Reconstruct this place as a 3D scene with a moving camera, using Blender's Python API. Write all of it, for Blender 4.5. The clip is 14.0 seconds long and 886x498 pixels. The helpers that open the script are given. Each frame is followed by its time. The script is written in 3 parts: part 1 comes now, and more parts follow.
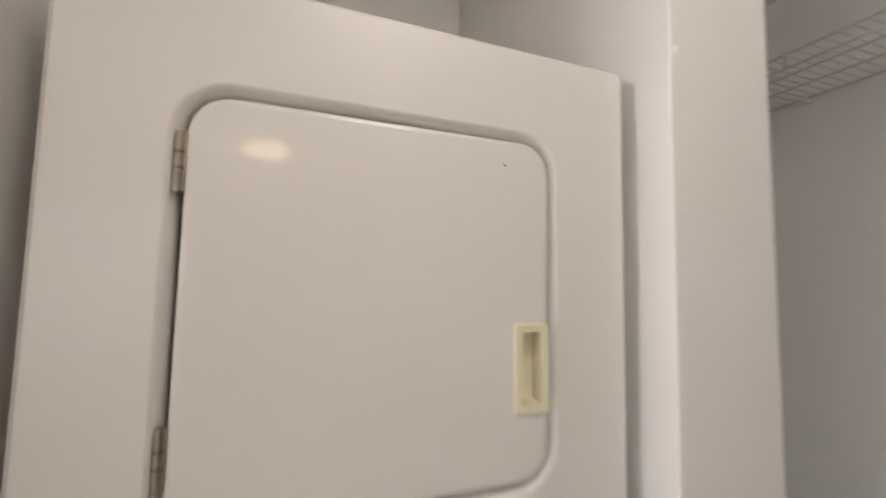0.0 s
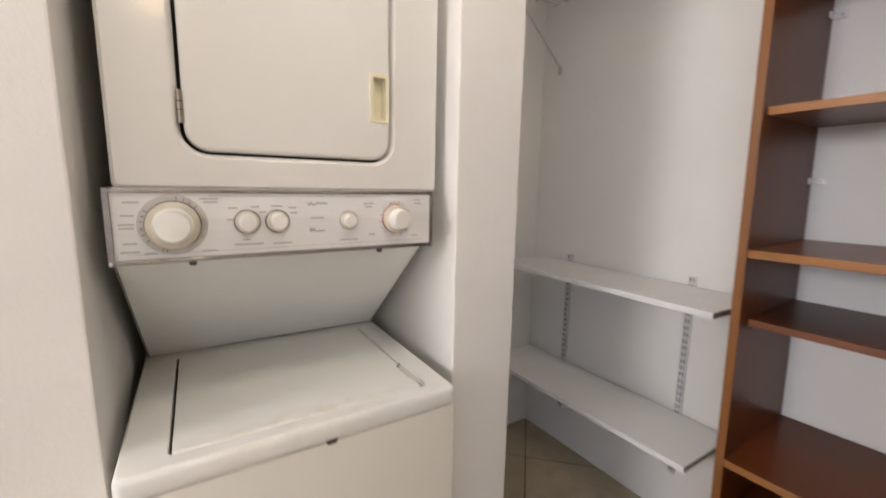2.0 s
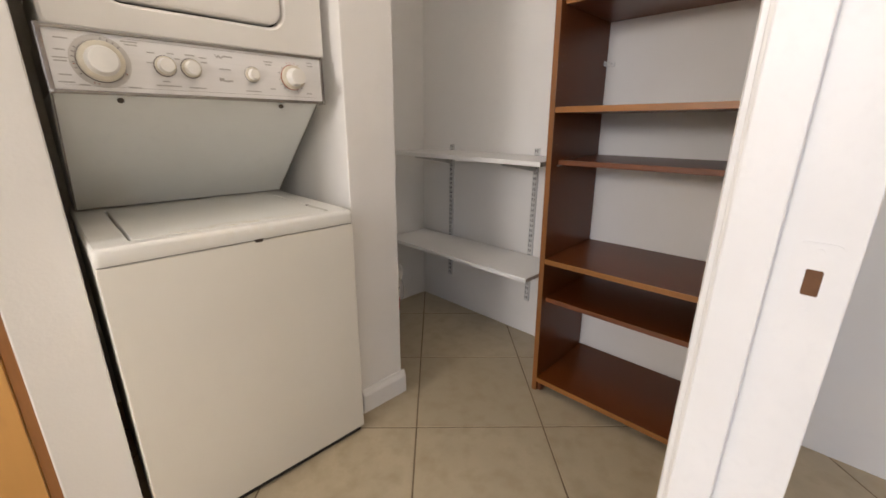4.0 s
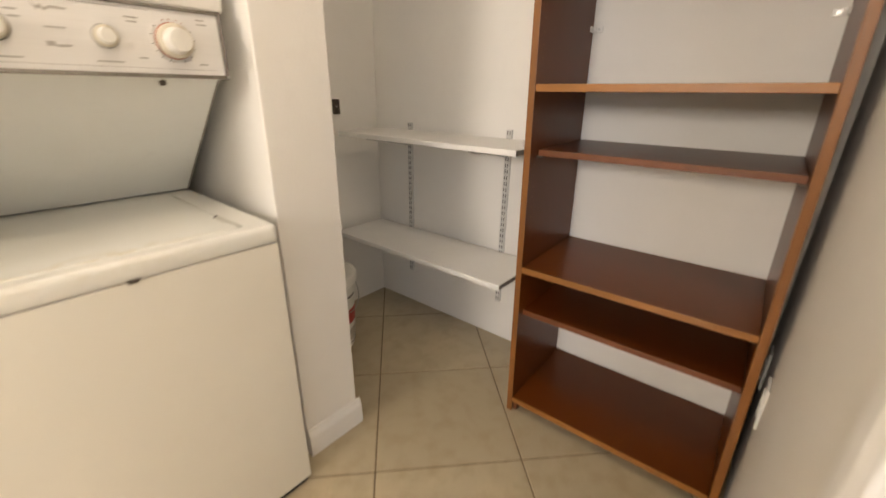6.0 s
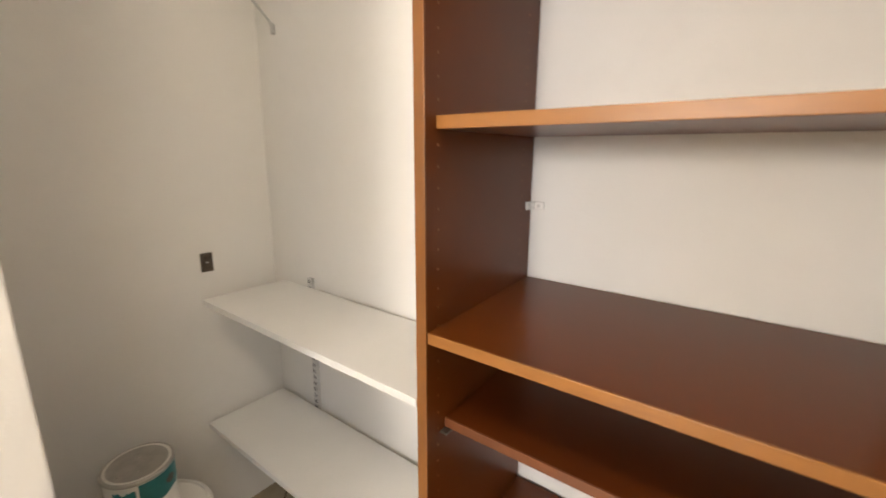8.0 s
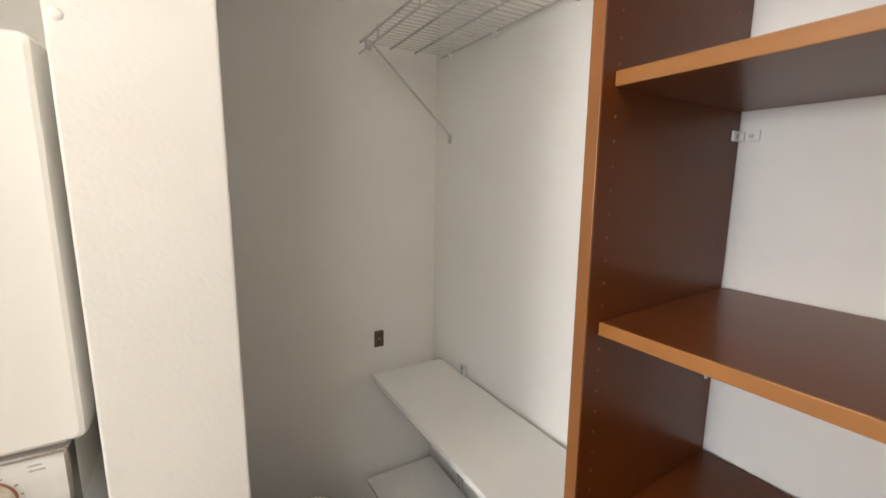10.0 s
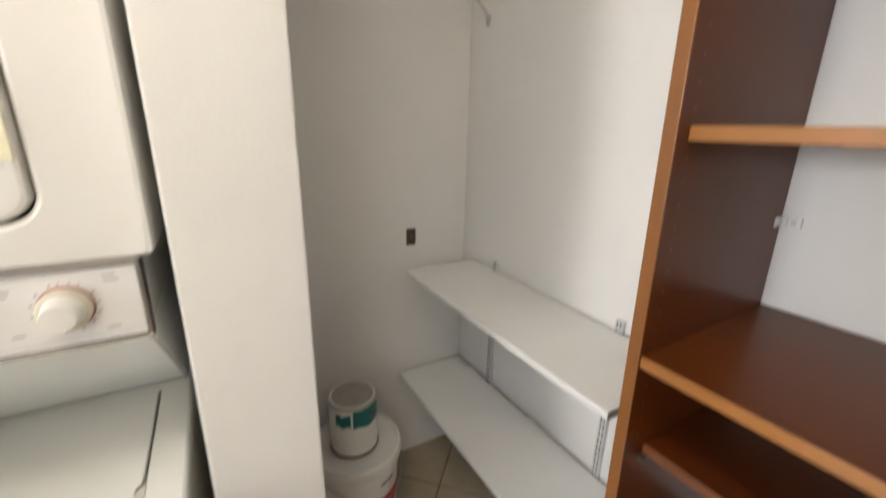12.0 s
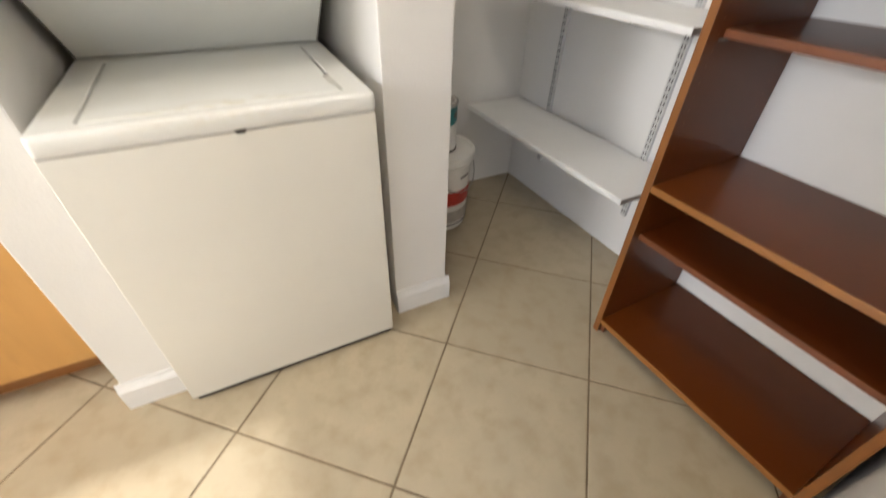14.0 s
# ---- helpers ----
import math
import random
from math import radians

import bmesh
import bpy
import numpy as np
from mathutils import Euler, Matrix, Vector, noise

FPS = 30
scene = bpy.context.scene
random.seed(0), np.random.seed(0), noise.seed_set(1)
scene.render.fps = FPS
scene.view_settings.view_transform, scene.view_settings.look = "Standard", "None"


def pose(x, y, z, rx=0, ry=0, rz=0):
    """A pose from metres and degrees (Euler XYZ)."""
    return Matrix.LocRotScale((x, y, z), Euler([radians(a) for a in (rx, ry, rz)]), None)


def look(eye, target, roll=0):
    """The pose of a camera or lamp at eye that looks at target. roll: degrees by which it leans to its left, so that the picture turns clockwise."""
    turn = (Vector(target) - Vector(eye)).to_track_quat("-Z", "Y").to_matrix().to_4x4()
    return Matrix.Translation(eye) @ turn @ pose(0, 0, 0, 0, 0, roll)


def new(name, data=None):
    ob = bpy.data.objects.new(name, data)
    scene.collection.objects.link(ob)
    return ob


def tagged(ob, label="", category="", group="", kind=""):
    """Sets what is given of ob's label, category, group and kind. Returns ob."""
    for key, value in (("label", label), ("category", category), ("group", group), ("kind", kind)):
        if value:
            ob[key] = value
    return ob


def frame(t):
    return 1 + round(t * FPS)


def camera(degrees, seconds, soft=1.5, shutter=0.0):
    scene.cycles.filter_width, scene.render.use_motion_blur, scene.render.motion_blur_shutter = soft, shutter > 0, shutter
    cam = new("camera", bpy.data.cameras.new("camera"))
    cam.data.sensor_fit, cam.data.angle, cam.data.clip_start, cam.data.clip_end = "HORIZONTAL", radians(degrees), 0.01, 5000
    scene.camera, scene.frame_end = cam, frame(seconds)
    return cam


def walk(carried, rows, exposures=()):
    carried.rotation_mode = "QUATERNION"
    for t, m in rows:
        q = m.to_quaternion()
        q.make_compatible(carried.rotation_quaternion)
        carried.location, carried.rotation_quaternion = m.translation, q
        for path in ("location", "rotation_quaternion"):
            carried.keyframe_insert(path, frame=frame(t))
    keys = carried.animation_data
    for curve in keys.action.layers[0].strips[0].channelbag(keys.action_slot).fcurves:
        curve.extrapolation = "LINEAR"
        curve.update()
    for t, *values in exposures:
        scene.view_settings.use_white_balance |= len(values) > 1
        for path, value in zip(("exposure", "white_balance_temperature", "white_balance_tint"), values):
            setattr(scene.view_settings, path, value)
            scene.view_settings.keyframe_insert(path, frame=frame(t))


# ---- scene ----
cam = camera(95.4, 14.0, 1.5, 0.5)
PATH = [
    (0, (-0.083, -0.279, 1.537), (0.605, 1.592, 1.689), 1.1),
    (0.5, (-0.095, -0.378, 1.452), (0.839, 1.386, 1.578), 0.9),
    (1, (-0.126, -0.504, 1.386), (0.844, 1.245, 1.423), 1.0),
    (1.5, (-0.146, -0.596, 1.312), (0.836, 1.14, 1.161), 1.4),
    (2, (-0.171, -0.711, 1.253), (0.864, 0.973, 0.948), 1.1),
    (2.5, (-0.181, -0.857, 1.204), (0.926, 0.765, 0.826), 0.6),
    (3, (-0.243, -0.973, 1.159), (0.926, 0.584, 0.704), 0.8),
    (3.5, (-0.309, -1.023, 1.083), (0.958, 0.436, 0.568), 0.7),
    (3.7, (-0.34, -1.051, 1.058), (0.961, 0.366, 0.512), 0.6),
    (5.8, (-0.185, -0.91, 1.074), (1.234, 0.295, 0.341), 0.7),
    (6, (-0.119, -0.854, 1.098), (1.307, 0.342, 0.366), 0.9),
    (6.5, (0.119, -0.756, 1.174), (1.596, 0.413, 0.501), 1.2),
    (7, (0.317, -0.73, 1.287), (1.872, 0.383, 0.702), 1.0),
    (7.5, (0.428, -0.656, 1.34), (2.071, 0.386, 0.874), 1.0),
    (8, (0.489, -0.656, 1.393), (2.042, 0.52, 0.941), 1.1),
    (8.5, (0.502, -0.647, 1.459), (1.809, 0.795, 0.998), 1.1),
    (9, (0.515, -0.652, 1.545), (1.563, 0.986, 1.077), 1.2),
    (9.2, (0.515, -0.644, 1.598), (1.541, 1.008, 1.131), 1.1),
    (11.3, (0.474, -0.602, 1.656), (1.446, 1.144, 1.555), 0.9),
    (11.5, (0.468, -0.589, 1.605), (1.435, 1.151, 1.42), 0.9),
    (12, (0.424, -0.596, 1.443), (1.364, 1.068, 0.855), 1.4),
    (12.5, (0.296, -0.678, 1.361), (1.179, 0.905, 0.517), 1.0),
    (13, (0.13, -0.749, 1.281), (1.0, 0.773, 0.318), 1.1),
    (13.5, (-0.004, -0.834, 1.2), (0.832, 0.639, 0.137), 1.7),
    (14, (0.03, -0.865, 1.1), (0.754, 0.508, -0.161), 1.8),
]
EXPO = [(0.0, -0.7, 6200, 15), (0.6, -0.65, 6250, 15), (1.5, -0.34, 6250, 15), (2.5, -0.22, 6300, 15), (3.3, -0.26, 6450, 15), (3.7, -0.34, 6500, 15), (6.0, 0.05, 7500, 13),
        (7.5, 0.58, 7300, 12), (9.0, 0.33, 6500, 11), (11.5, 0.04, 6300, 9), (12.5, 0.30, 6300, 10), (14.0, 0.27, 6250, 10)]
walk(cam, [(t, look(e, a, r)) for t, e, a, r in PATH], EXPO)

# ---- world, sun and lamps ----
world = bpy.data.worlds.new("sky")
scene.world = world
world.use_nodes = True
wn, wl = world.node_tree.nodes, world.node_tree.links
sky = wn.new("ShaderNodeTexSky")
sky.sky_type, sky.sun_disc = "NISHITA", False
sky.sun_elevation, sky.sun_rotation = radians(34), radians(273.7)
wn["Background"].inputs[1].default_value = 0.12
wl.new(sky.outputs[0], wn["Background"].inputs[0])


def lamp(name, kind, m, power, colour, size=0.0, size_y=0.0):
    data = bpy.data.lights.new(name, kind)
    data.energy, data.color = power, colour
    if kind == "AREA":
        data.shape, data.size, data.size_y = "RECTANGLE", size, size_y
    if kind == "SUN":
        data.angle = radians(size)
    ob = new(name, data)
    ob.matrix_world = m
    return ob


# sun through an assumed high kitchen window, sky light in unseen window openings; kitchen and south are added fill
lamp("sun", "SUN", look((-3.2, -0.41, 1.79), (-0.47, -0.52, 0.0)), 5.0, (1, 0.97, 0.92), 1.6)
lamp("window_light_kitchen", "AREA", look((-3.17, -0.41, 1.78), (1.3, -0.25, 0.9)), 54, (1.0, 0.97, 0.93), 0.78, 0.55)
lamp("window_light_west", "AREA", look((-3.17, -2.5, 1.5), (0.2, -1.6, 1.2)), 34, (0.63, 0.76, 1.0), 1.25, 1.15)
lamp("window_light_south", "AREA", look((-1.75, -3.57, 1.45), (0.2, -0.2, 1.1)), 14, (1.0, 0.98, 0.96), 1.6, 1.25)

# ---- materials ----
def material(name, colour, rough=0.5, metal=0.0, vary=0.08, scale=6.0, bump=0.0, bump_scale=200.0, coat=0.0, stain=None, stain_scale=3.0,
             stain_low=0.55, stain_high=0.75, piece=0.0, stretch=(1, 1, 1), spec=0.5, rough_vary=0.07, coat_rough=0.12, spot=None):
    m = bpy.data.materials.new(name)
    m.use_nodes = True
    nd, ln = m.node_tree.nodes, m.node_tree.links
    p = nd["Principled BSDF"]
    co = nd.new("ShaderNodeTexCoord")
    mp = nd.new("ShaderNodeMapping")
    mp.inputs["Scale"].default_value = stretch
    geo = nd.new("ShaderNodeNewGeometry")
    ln.new(geo.outputs["Position"], mp.inputs["Vector"])

    def tex(sc, detail=4.0):
        t = nd.new("ShaderNodeTexNoise")
        t.inputs["Scale"].default_value, t.inputs["Detail"].default_value = sc, detail
        ln.new(mp.outputs[0], t.inputs["Vector"])
        return t

    def mix(a, b, fac, mode="MIX"):
        x = nd.new("ShaderNodeMix")
        x.data_type, x.blend_type = "RGBA", mode
        for sock, v in ((x.inputs[6], a), (x.inputs[7], b)):
            if isinstance(v, tuple):
                sock.default_value = (*v, 1)
            else:
                ln.new(v, sock)
        if isinstance(fac, float):
            x.inputs[0].default_value = fac
        else:
            ln.new(fac, x.inputs[0])
        return x.outputs[2]

    def ramp(src, lo, hi):
        r = nd.new("ShaderNodeMapRange")
        r.inputs[1].default_value, r.inputs[2].default_value = lo, hi
        ln.new(src, r.inputs[0])
        return r.outputs[0]

    dark = tuple(c * (1 - vary) for c in colour)
    light = tuple(min(1, c * (1 + vary)) for c in colour)
    out = mix(dark, light, ramp(tex(scale).outputs[0], 0.3, 0.7))
    fine = tex(scale * 9, 2.0)
    out = mix(out, tuple(c * (1 - vary * 0.7) for c in colour), ramp(fine.outputs[0], 0.52, 0.85))
    if piece:
        oi = nd.new("ShaderNodeObjectInfo")
        out = mix(out, tuple(c * (1 - piece) for c in colour), oi.outputs["Random"])
    if stain:
        out = mix(out, stain, ramp(tex(stain_scale, 6.0).outputs[0], stain_low, stain_high))
    if spot:
        centre, size, tint = spot
        m2 = nd.new("ShaderNodeMapping")
        m2.vector_type = "TEXTURE"
        m2.inputs["Location"].default_value, m2.inputs["Scale"].default_value = centre, size
        ln.new(geo.outputs["Position"], m2.inputs["Vector"])
        ball = nd.new("ShaderNodeTexGradient")
        ball.gradient_type = "SPHERICAL"
        ln.new(m2.outputs[0], ball.inputs[0])
        mul = nd.new("ShaderNodeMath")
        mul.operation = "MULTIPLY"
        ln.new(ball.outputs["Fac"], mul.inputs[0])
        ln.new(ramp(tex(38, 6.0).outputs[0], 0.38, 0.62), mul.inputs[1])
        out = mix(out, tint, mul.outputs[0])
    ln.new(out, p.inputs["Base Color"])
    rr = nd.new("ShaderNodeMapRange")
    rr.inputs[3].default_value, rr.inputs[4].default_value = max(0.02, rough - rough_vary), min(1, rough + rough_vary)
    ln.new(tex(scale * 2.5).outputs[0], rr.inputs[0])
    ln.new(rr.outputs[0], p.inputs["Roughness"])
    p.inputs["Metallic"].default_value = metal
    p.inputs["Coat Weight"].default_value = coat
    p.inputs["Coat Roughness"].default_value = coat_rough
    p.inputs["Specular IOR Level"].default_value = spec
    if bump:
        b = nd.new("ShaderNodeBump")
        b.inputs["Strength"].default_value, b.inputs["Distance"].default_value = bump, 0.002
        ln.new(tex(bump_scale, 3.0).outputs[0], b.inputs["Height"])
        ln.new(b.outputs[0], p.inputs["Normal"])
    return m


def glowing(name, colour, strength):
    m = bpy.data.materials.new(name)
    m.use_nodes = True
    p = m.node_tree.nodes["Principled BSDF"]
    p.inputs["Base Color"].default_value = (*colour, 1)
    p.inputs["Emission Color"].default_value = (*colour, 1)
    p.inputs["Emission Strength"].default_value = strength
    return m


WALL = material("wall_paint", (0.82, 0.80, 0.765), 0.62, vary=0.025, scale=2.2, bump=0.22, bump_scale=140, stain=(0.76, 0.73, 0.675), stain_scale=1.3, stain_low=0.56, stain_high=0.9)
TRIM = material("trim_paint", (0.82, 0.81, 0.79), 0.38, vary=0.03, scale=9, bump=0.12, bump_scale=60)
CEIL = material("ceiling_paint", (0.82, 0.81, 0.79), 0.8, vary=0.03, scale=3, bump=0.3, bump_scale=90)
TILE = material("floor_tile", (0.46, 0.385, 0.265), 0.33, vary=0.07, scale=9, bump=0.10, bump_scale=60, stain=(0.375, 0.30, 0.19), stain_scale=15,
                stain_low=0.46, stain_high=0.80, piece=0.08, coat=0.1)
GROUT = material("grout", (0.20, 0.15, 0.092), 0.9, vary=0.25, scale=20, bump=0.5, bump_scale=300)
ENAMEL = material("white_enamel", (0.79, 0.77, 0.73), 0.38, vary=0.02, scale=3, coat=0.4, coat_rough=0.06, rough_vary=0.03)
ENAMEL_TOP = material("washer_top_enamel", (0.83, 0.825, 0.785), 0.36, vary=0.02, scale=3, coat=0.1, rough_vary=0.03, spot=((-0.03, 0.0, 0.80), (0.26, 0.05, 0.02), (0.79, 0.765, 0.69)))
ENAMEL_FRONT = material("cream_enamel", (0.77, 0.74, 0.665), 0.38, vary=0.025, scale=2.5, coat=0.08)
ENAMEL_LID = material("lid_enamel", (0.83, 0.83, 0.79), 0.36, vary=0.02, scale=4, coat=0.1, rough_vary=0.03, spot=((-0.02, 0.035, 0.81), (0.24, 0.05, 0.03), (0.73, 0.69, 0.57)))
HOOD = material("hood_enamel", (0.81, 0.825, 0.80), 0.33, vary=0.025, scale=4)
# near-black colour that stands for shade in gaps and slots
GAP_SHADE = material("gap_shade", (0.025, 0.023, 0.02), 0.8, vary=0.2)
PANEL = material("panel_face", (0.80, 0.79, 0.78), 0.33, metal=0.0, vary=0.03, scale=12, stretch=(0.2, 1, 6))
CHROME = material("chrome_trim", (0.40, 0.38, 0.36), 0.24, metal=1.0, vary=0.12, scale=30)
END_CAP = material("dark_end_cap", (0.36, 0.33, 0.32), 0.16, metal=1.0, vary=0.15, scale=30)
CREAM = material("cream_plastic", (0.80, 0.75, 0.55), 0.35, vary=0.05, scale=25)
KNOB = material("knob_plastic", (0.81, 0.79, 0.74), 0.32, vary=0.03, scale=30)
KNOB_BASE = material("knob_skirt_plastic", (0.66, 0.61, 0.50), 0.36, vary=0.08, scale=40)
# grey for the lid notch's painted shade and the knob pointers
NOTCH = material("notch_shade_pointer_grey", (0.56, 0.55, 0.50), 0.45, vary=0.12, scale=30)
DIAL = material("dial_band", (0.58, 0.56, 0.53), 0.4, vary=0.08, scale=40)
INK = material("grey_ink", (0.46, 0.44, 0.42), 0.5, vary=0.1, scale=60)
INK_DARK = material("dark_ink", (0.20, 0.18, 0.17), 0.5, vary=0.1, scale=60)
INK_RED = material("red_ink", (0.40, 0.17, 0.115), 0.5, vary=0.1, scale=60)
STEEL = material("zinc_steel", (0.55, 0.54, 0.52), 0.38, metal=0.9, vary=0.12, scale=30)
STANDARD = material("pale_zinc_steel", (0.66, 0.65, 0.63), 0.42, metal=0.35, vary=0.08, scale=30)
SLOT = material("slot_shadow", (0.10, 0.095, 0.09), 0.7, vary=0.2, scale=60)
HINGE = material("hinge_metal", (0.38, 0.34, 0.28), 0.35, metal=0.9, vary=0.2, scale=60)
BOLT = material("dark_screw", (0.12, 0.10, 0.085), 0.4, metal=0.7, vary=0.2, scale=60)

CHERRY = material("cherry_laminate", (0.120, 0.0285, 0.0040), 0.32, vary=0.08, scale=4, stretch=(1, 1, 0.2), spec=0.24, rough_vary=0.0)
CHERRY_FLAT = material("cherry_shelf_laminate", (0.120, 0.0285, 0.0040), 0.31, vary=0.07, scale=4, stretch=(1, 0.2, 1), spec=0.30, rough_vary=0.0)
EDGE = material("orange_edge_band", (0.275, 0.110, 0.024), 0.38, vary=0.14, scale=14, stretch=(1, 0.2, 1))
PIN_HOLE = material("pin_hole_rim", (0.21, 0.085, 0.028), 0.5, vary=0.3, scale=90)
EDGE_SIDE = material("side_edge_band", (0.215, 0.080, 0.018), 0.38, vary=0.14, scale=14, stretch=(1, 1, 0.2))
# older boards, also darkened for the shade of the shelf above
CHERRY_OLD_SHADED = material("old_shaded_laminate", (0.095, 0.021, 0.0035), 0.33, vary=0.10, scale=6, stretch=(1, 0.2, 1), spec=0.22, rough_vary=0.0)
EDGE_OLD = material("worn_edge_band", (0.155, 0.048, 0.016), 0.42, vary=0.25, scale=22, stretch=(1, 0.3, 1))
MELAMINE = material("white_melamine", (0.80, 0.79, 0.765), 0.36, vary=0.02, scale=6)
RAW = material("raw_chipboard", (0.36, 0.31, 0.25), 0.8, vary=0.25, scale=60)
WIRE = material("white_vinyl_wire", (0.56, 0.55, 0.53), 0.35, vary=0.03, scale=20)
BROWN = material("brown_plastic", (0.085, 0.062, 0.042), 0.35, vary=0.15, scale=50)
WHITE_PLASTIC = material("white_plastic", (0.80, 0.79, 0.76), 0.35, vary=0.03, scale=20)
CLEAR = material("clear_bracket_plastic", (0.84, 0.82, 0.79), 0.22, vary=0.04, scale=40)
PAIL = material("pail_plastic", (0.80, 0.78, 0.73), 0.38, vary=0.03, scale=12, stain=(0.62, 0.56, 0.46), stain_scale=14, stain_low=0.66, stain_high=0.8)
PAIL_RED = material("red_label", (0.50, 0.045, 0.03), 0.4, vary=0.08, scale=20)
PAIL_GREY = material("grey_label", (0.47, 0.43, 0.37), 0.45, vary=0.15, scale=30)
TEAL = material("teal_label", (0.012, 0.16, 0.165), 0.35, vary=0.15, scale=25)
TIN = material("tin_rim", (0.45, 0.43, 0.40), 0.3, metal=0.9, vary=0.1, scale=40)
HONEY = material("honey_wood", (0.60, 0.32, 0.095), 0.36, vary=0.12, scale=7, stretch=(1, 1, 0.15), bump=0.05, bump_scale=90, coat=0.1)
# honey wood with the shade of toe kick and stile in its colour
HONEY_SHADED = material("shaded_honey_wood", (0.36, 0.16, 0.05), 0.42, vary=0.12, scale=9, stretch=(1, 1, 0.2))
COUNTER = material("cream_counter", (0.70, 0.61, 0.46), 0.3, vary=0.06, scale=18)
CERAMIC = material("white_ceramic", (0.82, 0.82, 0.80), 0.12, vary=0.02, scale=5)
BARE_WOOD = material("bare_wood", (0.13, 0.055, 0.018), 0.7, vary=0.2, scale=40)
LAMP_GLASS = glowing("lamp_glass", (1.0, 0.74, 0.42), 26.0)
# glow of the unseen laundry lamp, added as fill light
FILL_GLASS_NEAR = glowing("near_fill_glass", (1.0, 0.90, 0.755), 26.0)


# ---- building helpers ----
def link(name, bm, mat, parent=None, label="", smooth=False):
    me = bpy.data.meshes.new(name)
    bmesh.ops.recalc_face_normals(bm, faces=bm.faces[:])
    bm.to_mesh(me)
    bm.free()
    for m in (mat if isinstance(mat, (list, tuple)) else [mat]):
        me.materials.append(m)
    if smooth:
        for f in me.polygons:
            f.use_smooth = True
        me.set_sharp_from_angle(angle=radians(35))
    ob = new(name, me)
    if parent:
        ob.parent = parent
    return tagged(ob, label) if label else ob


part = link


def thing(name, label, category, group="", kind=""):
    return tagged(new(name), label, category, group, kind)


def add_box(bm, x0, y0, z0, x1, y1, z1, bevel=0.0, segments=2):
    m = Matrix.Translation(((x0 + x1) / 2, (y0 + y1) / 2, (z0 + z1) / 2)) @ Matrix.Diagonal((x1 - x0, y1 - y0, z1 - z0, 1))
    got = bmesh.ops.create_cube(bm, size=1, matrix=m)
    if bevel:
        es = list({e for v in got["verts"] for e in v.link_edges})
        bmesh.ops.bevel(bm, geom=es, offset=bevel, segments=segments, profile=0.6, affect="EDGES", clamp_overlap=True)
    return bm


def box(x0, y0, z0, x1, y1, z1, bevel=0.0, segments=2):
    return add_box(bmesh.new(), x0, y0, z0, x1, y1, z1, bevel, segments)


def add_rod(bm, a, b, r, n=8, r2=None):
    a, b = Vector(a), Vector(b)
    m = Matrix.Translation((a + b) / 2) @ (b - a).to_track_quat("Z", "Y").to_matrix().to_4x4()
    bmesh.ops.create_cone(bm, cap_ends=True, segments=n, radius1=r, radius2=r if r2 is None else r2, depth=(b - a).length, matrix=m)
    return bm


def rod(a, b, r, n=8, r2=None):
    return add_rod(bmesh.new(), a, b, r, n, r2)


def add_lathe(bm, profile, centre, axis="z", n=40):
    """profile: rows of (radius, along); turned about an axis through centre."""
    rings = []
    for r, h in profile:
        ring = []
        for i in range(n):
            a = 2 * math.pi * i / n
            c, s = r * math.cos(a), r * math.sin(a)
            off = (c, s, h) if axis == "z" else (c, -h, s)
            ring.append(bm.verts.new(Vector(centre) + Vector(off)))
        rings.append(ring)
    for p, q in zip(rings, rings[1:]):
        for i in range(n):
            bm.faces.new((p[i], p[(i + 1) % n], q[(i + 1) % n], q[i]))
    bm.faces.new(rings[0][::-1])
    bm.faces.new(rings[-1])
    return bm


def lathe(profile, centre, axis="z", n=40):
    return add_lathe(bmesh.new(), profile, centre, axis, n)


def round_rect(u0, v0, u1, v1, r, n=6):
    pts = []
    for cu, cv, a0 in ((u1 - r, v1 - r, 0), (u0 + r, v1 - r, 90), (u0 + r, v0 + r, 180), (u1 - r, v0 + r, 270)):
        for i in range(n + 1):
            a = radians(a0 + 90 * i / n)
            pts.append((cu + r * math.cos(a), cv + r * math.sin(a)))
    return pts


def skin(bm, loops):
    """Joins loops of (x, y, z), each with as many points, by bands of faces. Returns the rings of vertices."""
    rings = [[bm.verts.new(p) for p in lp] for lp in loops]
    k = len(rings[0])
    for p, q in zip(rings, rings[1:]):
        for i in range(k):
            bm.faces.new((p[i], p[(i + 1) % k], q[(i + 1) % k], q[i]))
    return rings


def ring_fill(bm, outer, inner):
    """Fills the flat space between two rings of vertices."""
    es = []
    for ring in (outer, inner):
        for i in range(len(ring)):
            a, b = ring[i], ring[(i + 1) % len(ring)]
            es.append(bm.edges.get((a, b)) or bm.edges.new((a, b)))
    bmesh.ops.triangle_fill(bm, use_beauty=True, edges=es)


def xz(pts, y):
    return [(u, y, v) for u, v in pts]


def xy(pts, z):
    return [(u, v, z) for u, v in pts]


def prism(pts, axis, lo, hi):
    """A prism of the outline pts, drawn out along x, y or z."""
    bm = bmesh.new()
    put = {"x": lambda u, v, w: (w, u, v), "y": lambda u, v, w: (u, w, v), "z": lambda u, v, w: (u, v, w)}[axis]
    a = [bm.verts.new(put(u, v, lo)) for u, v in pts]
    b = [bm.verts.new(put(u, v, hi)) for u, v in pts]
    for i in range(len(pts)):
        j = (i + 1) % len(pts)
        bm.faces.new((a[i], a[j], b[j], b[i]))
    bm.faces.new(a[::-1])
    bm.faces.new(b)
    return bm


# ---- the shell ----
TOP = 2.44


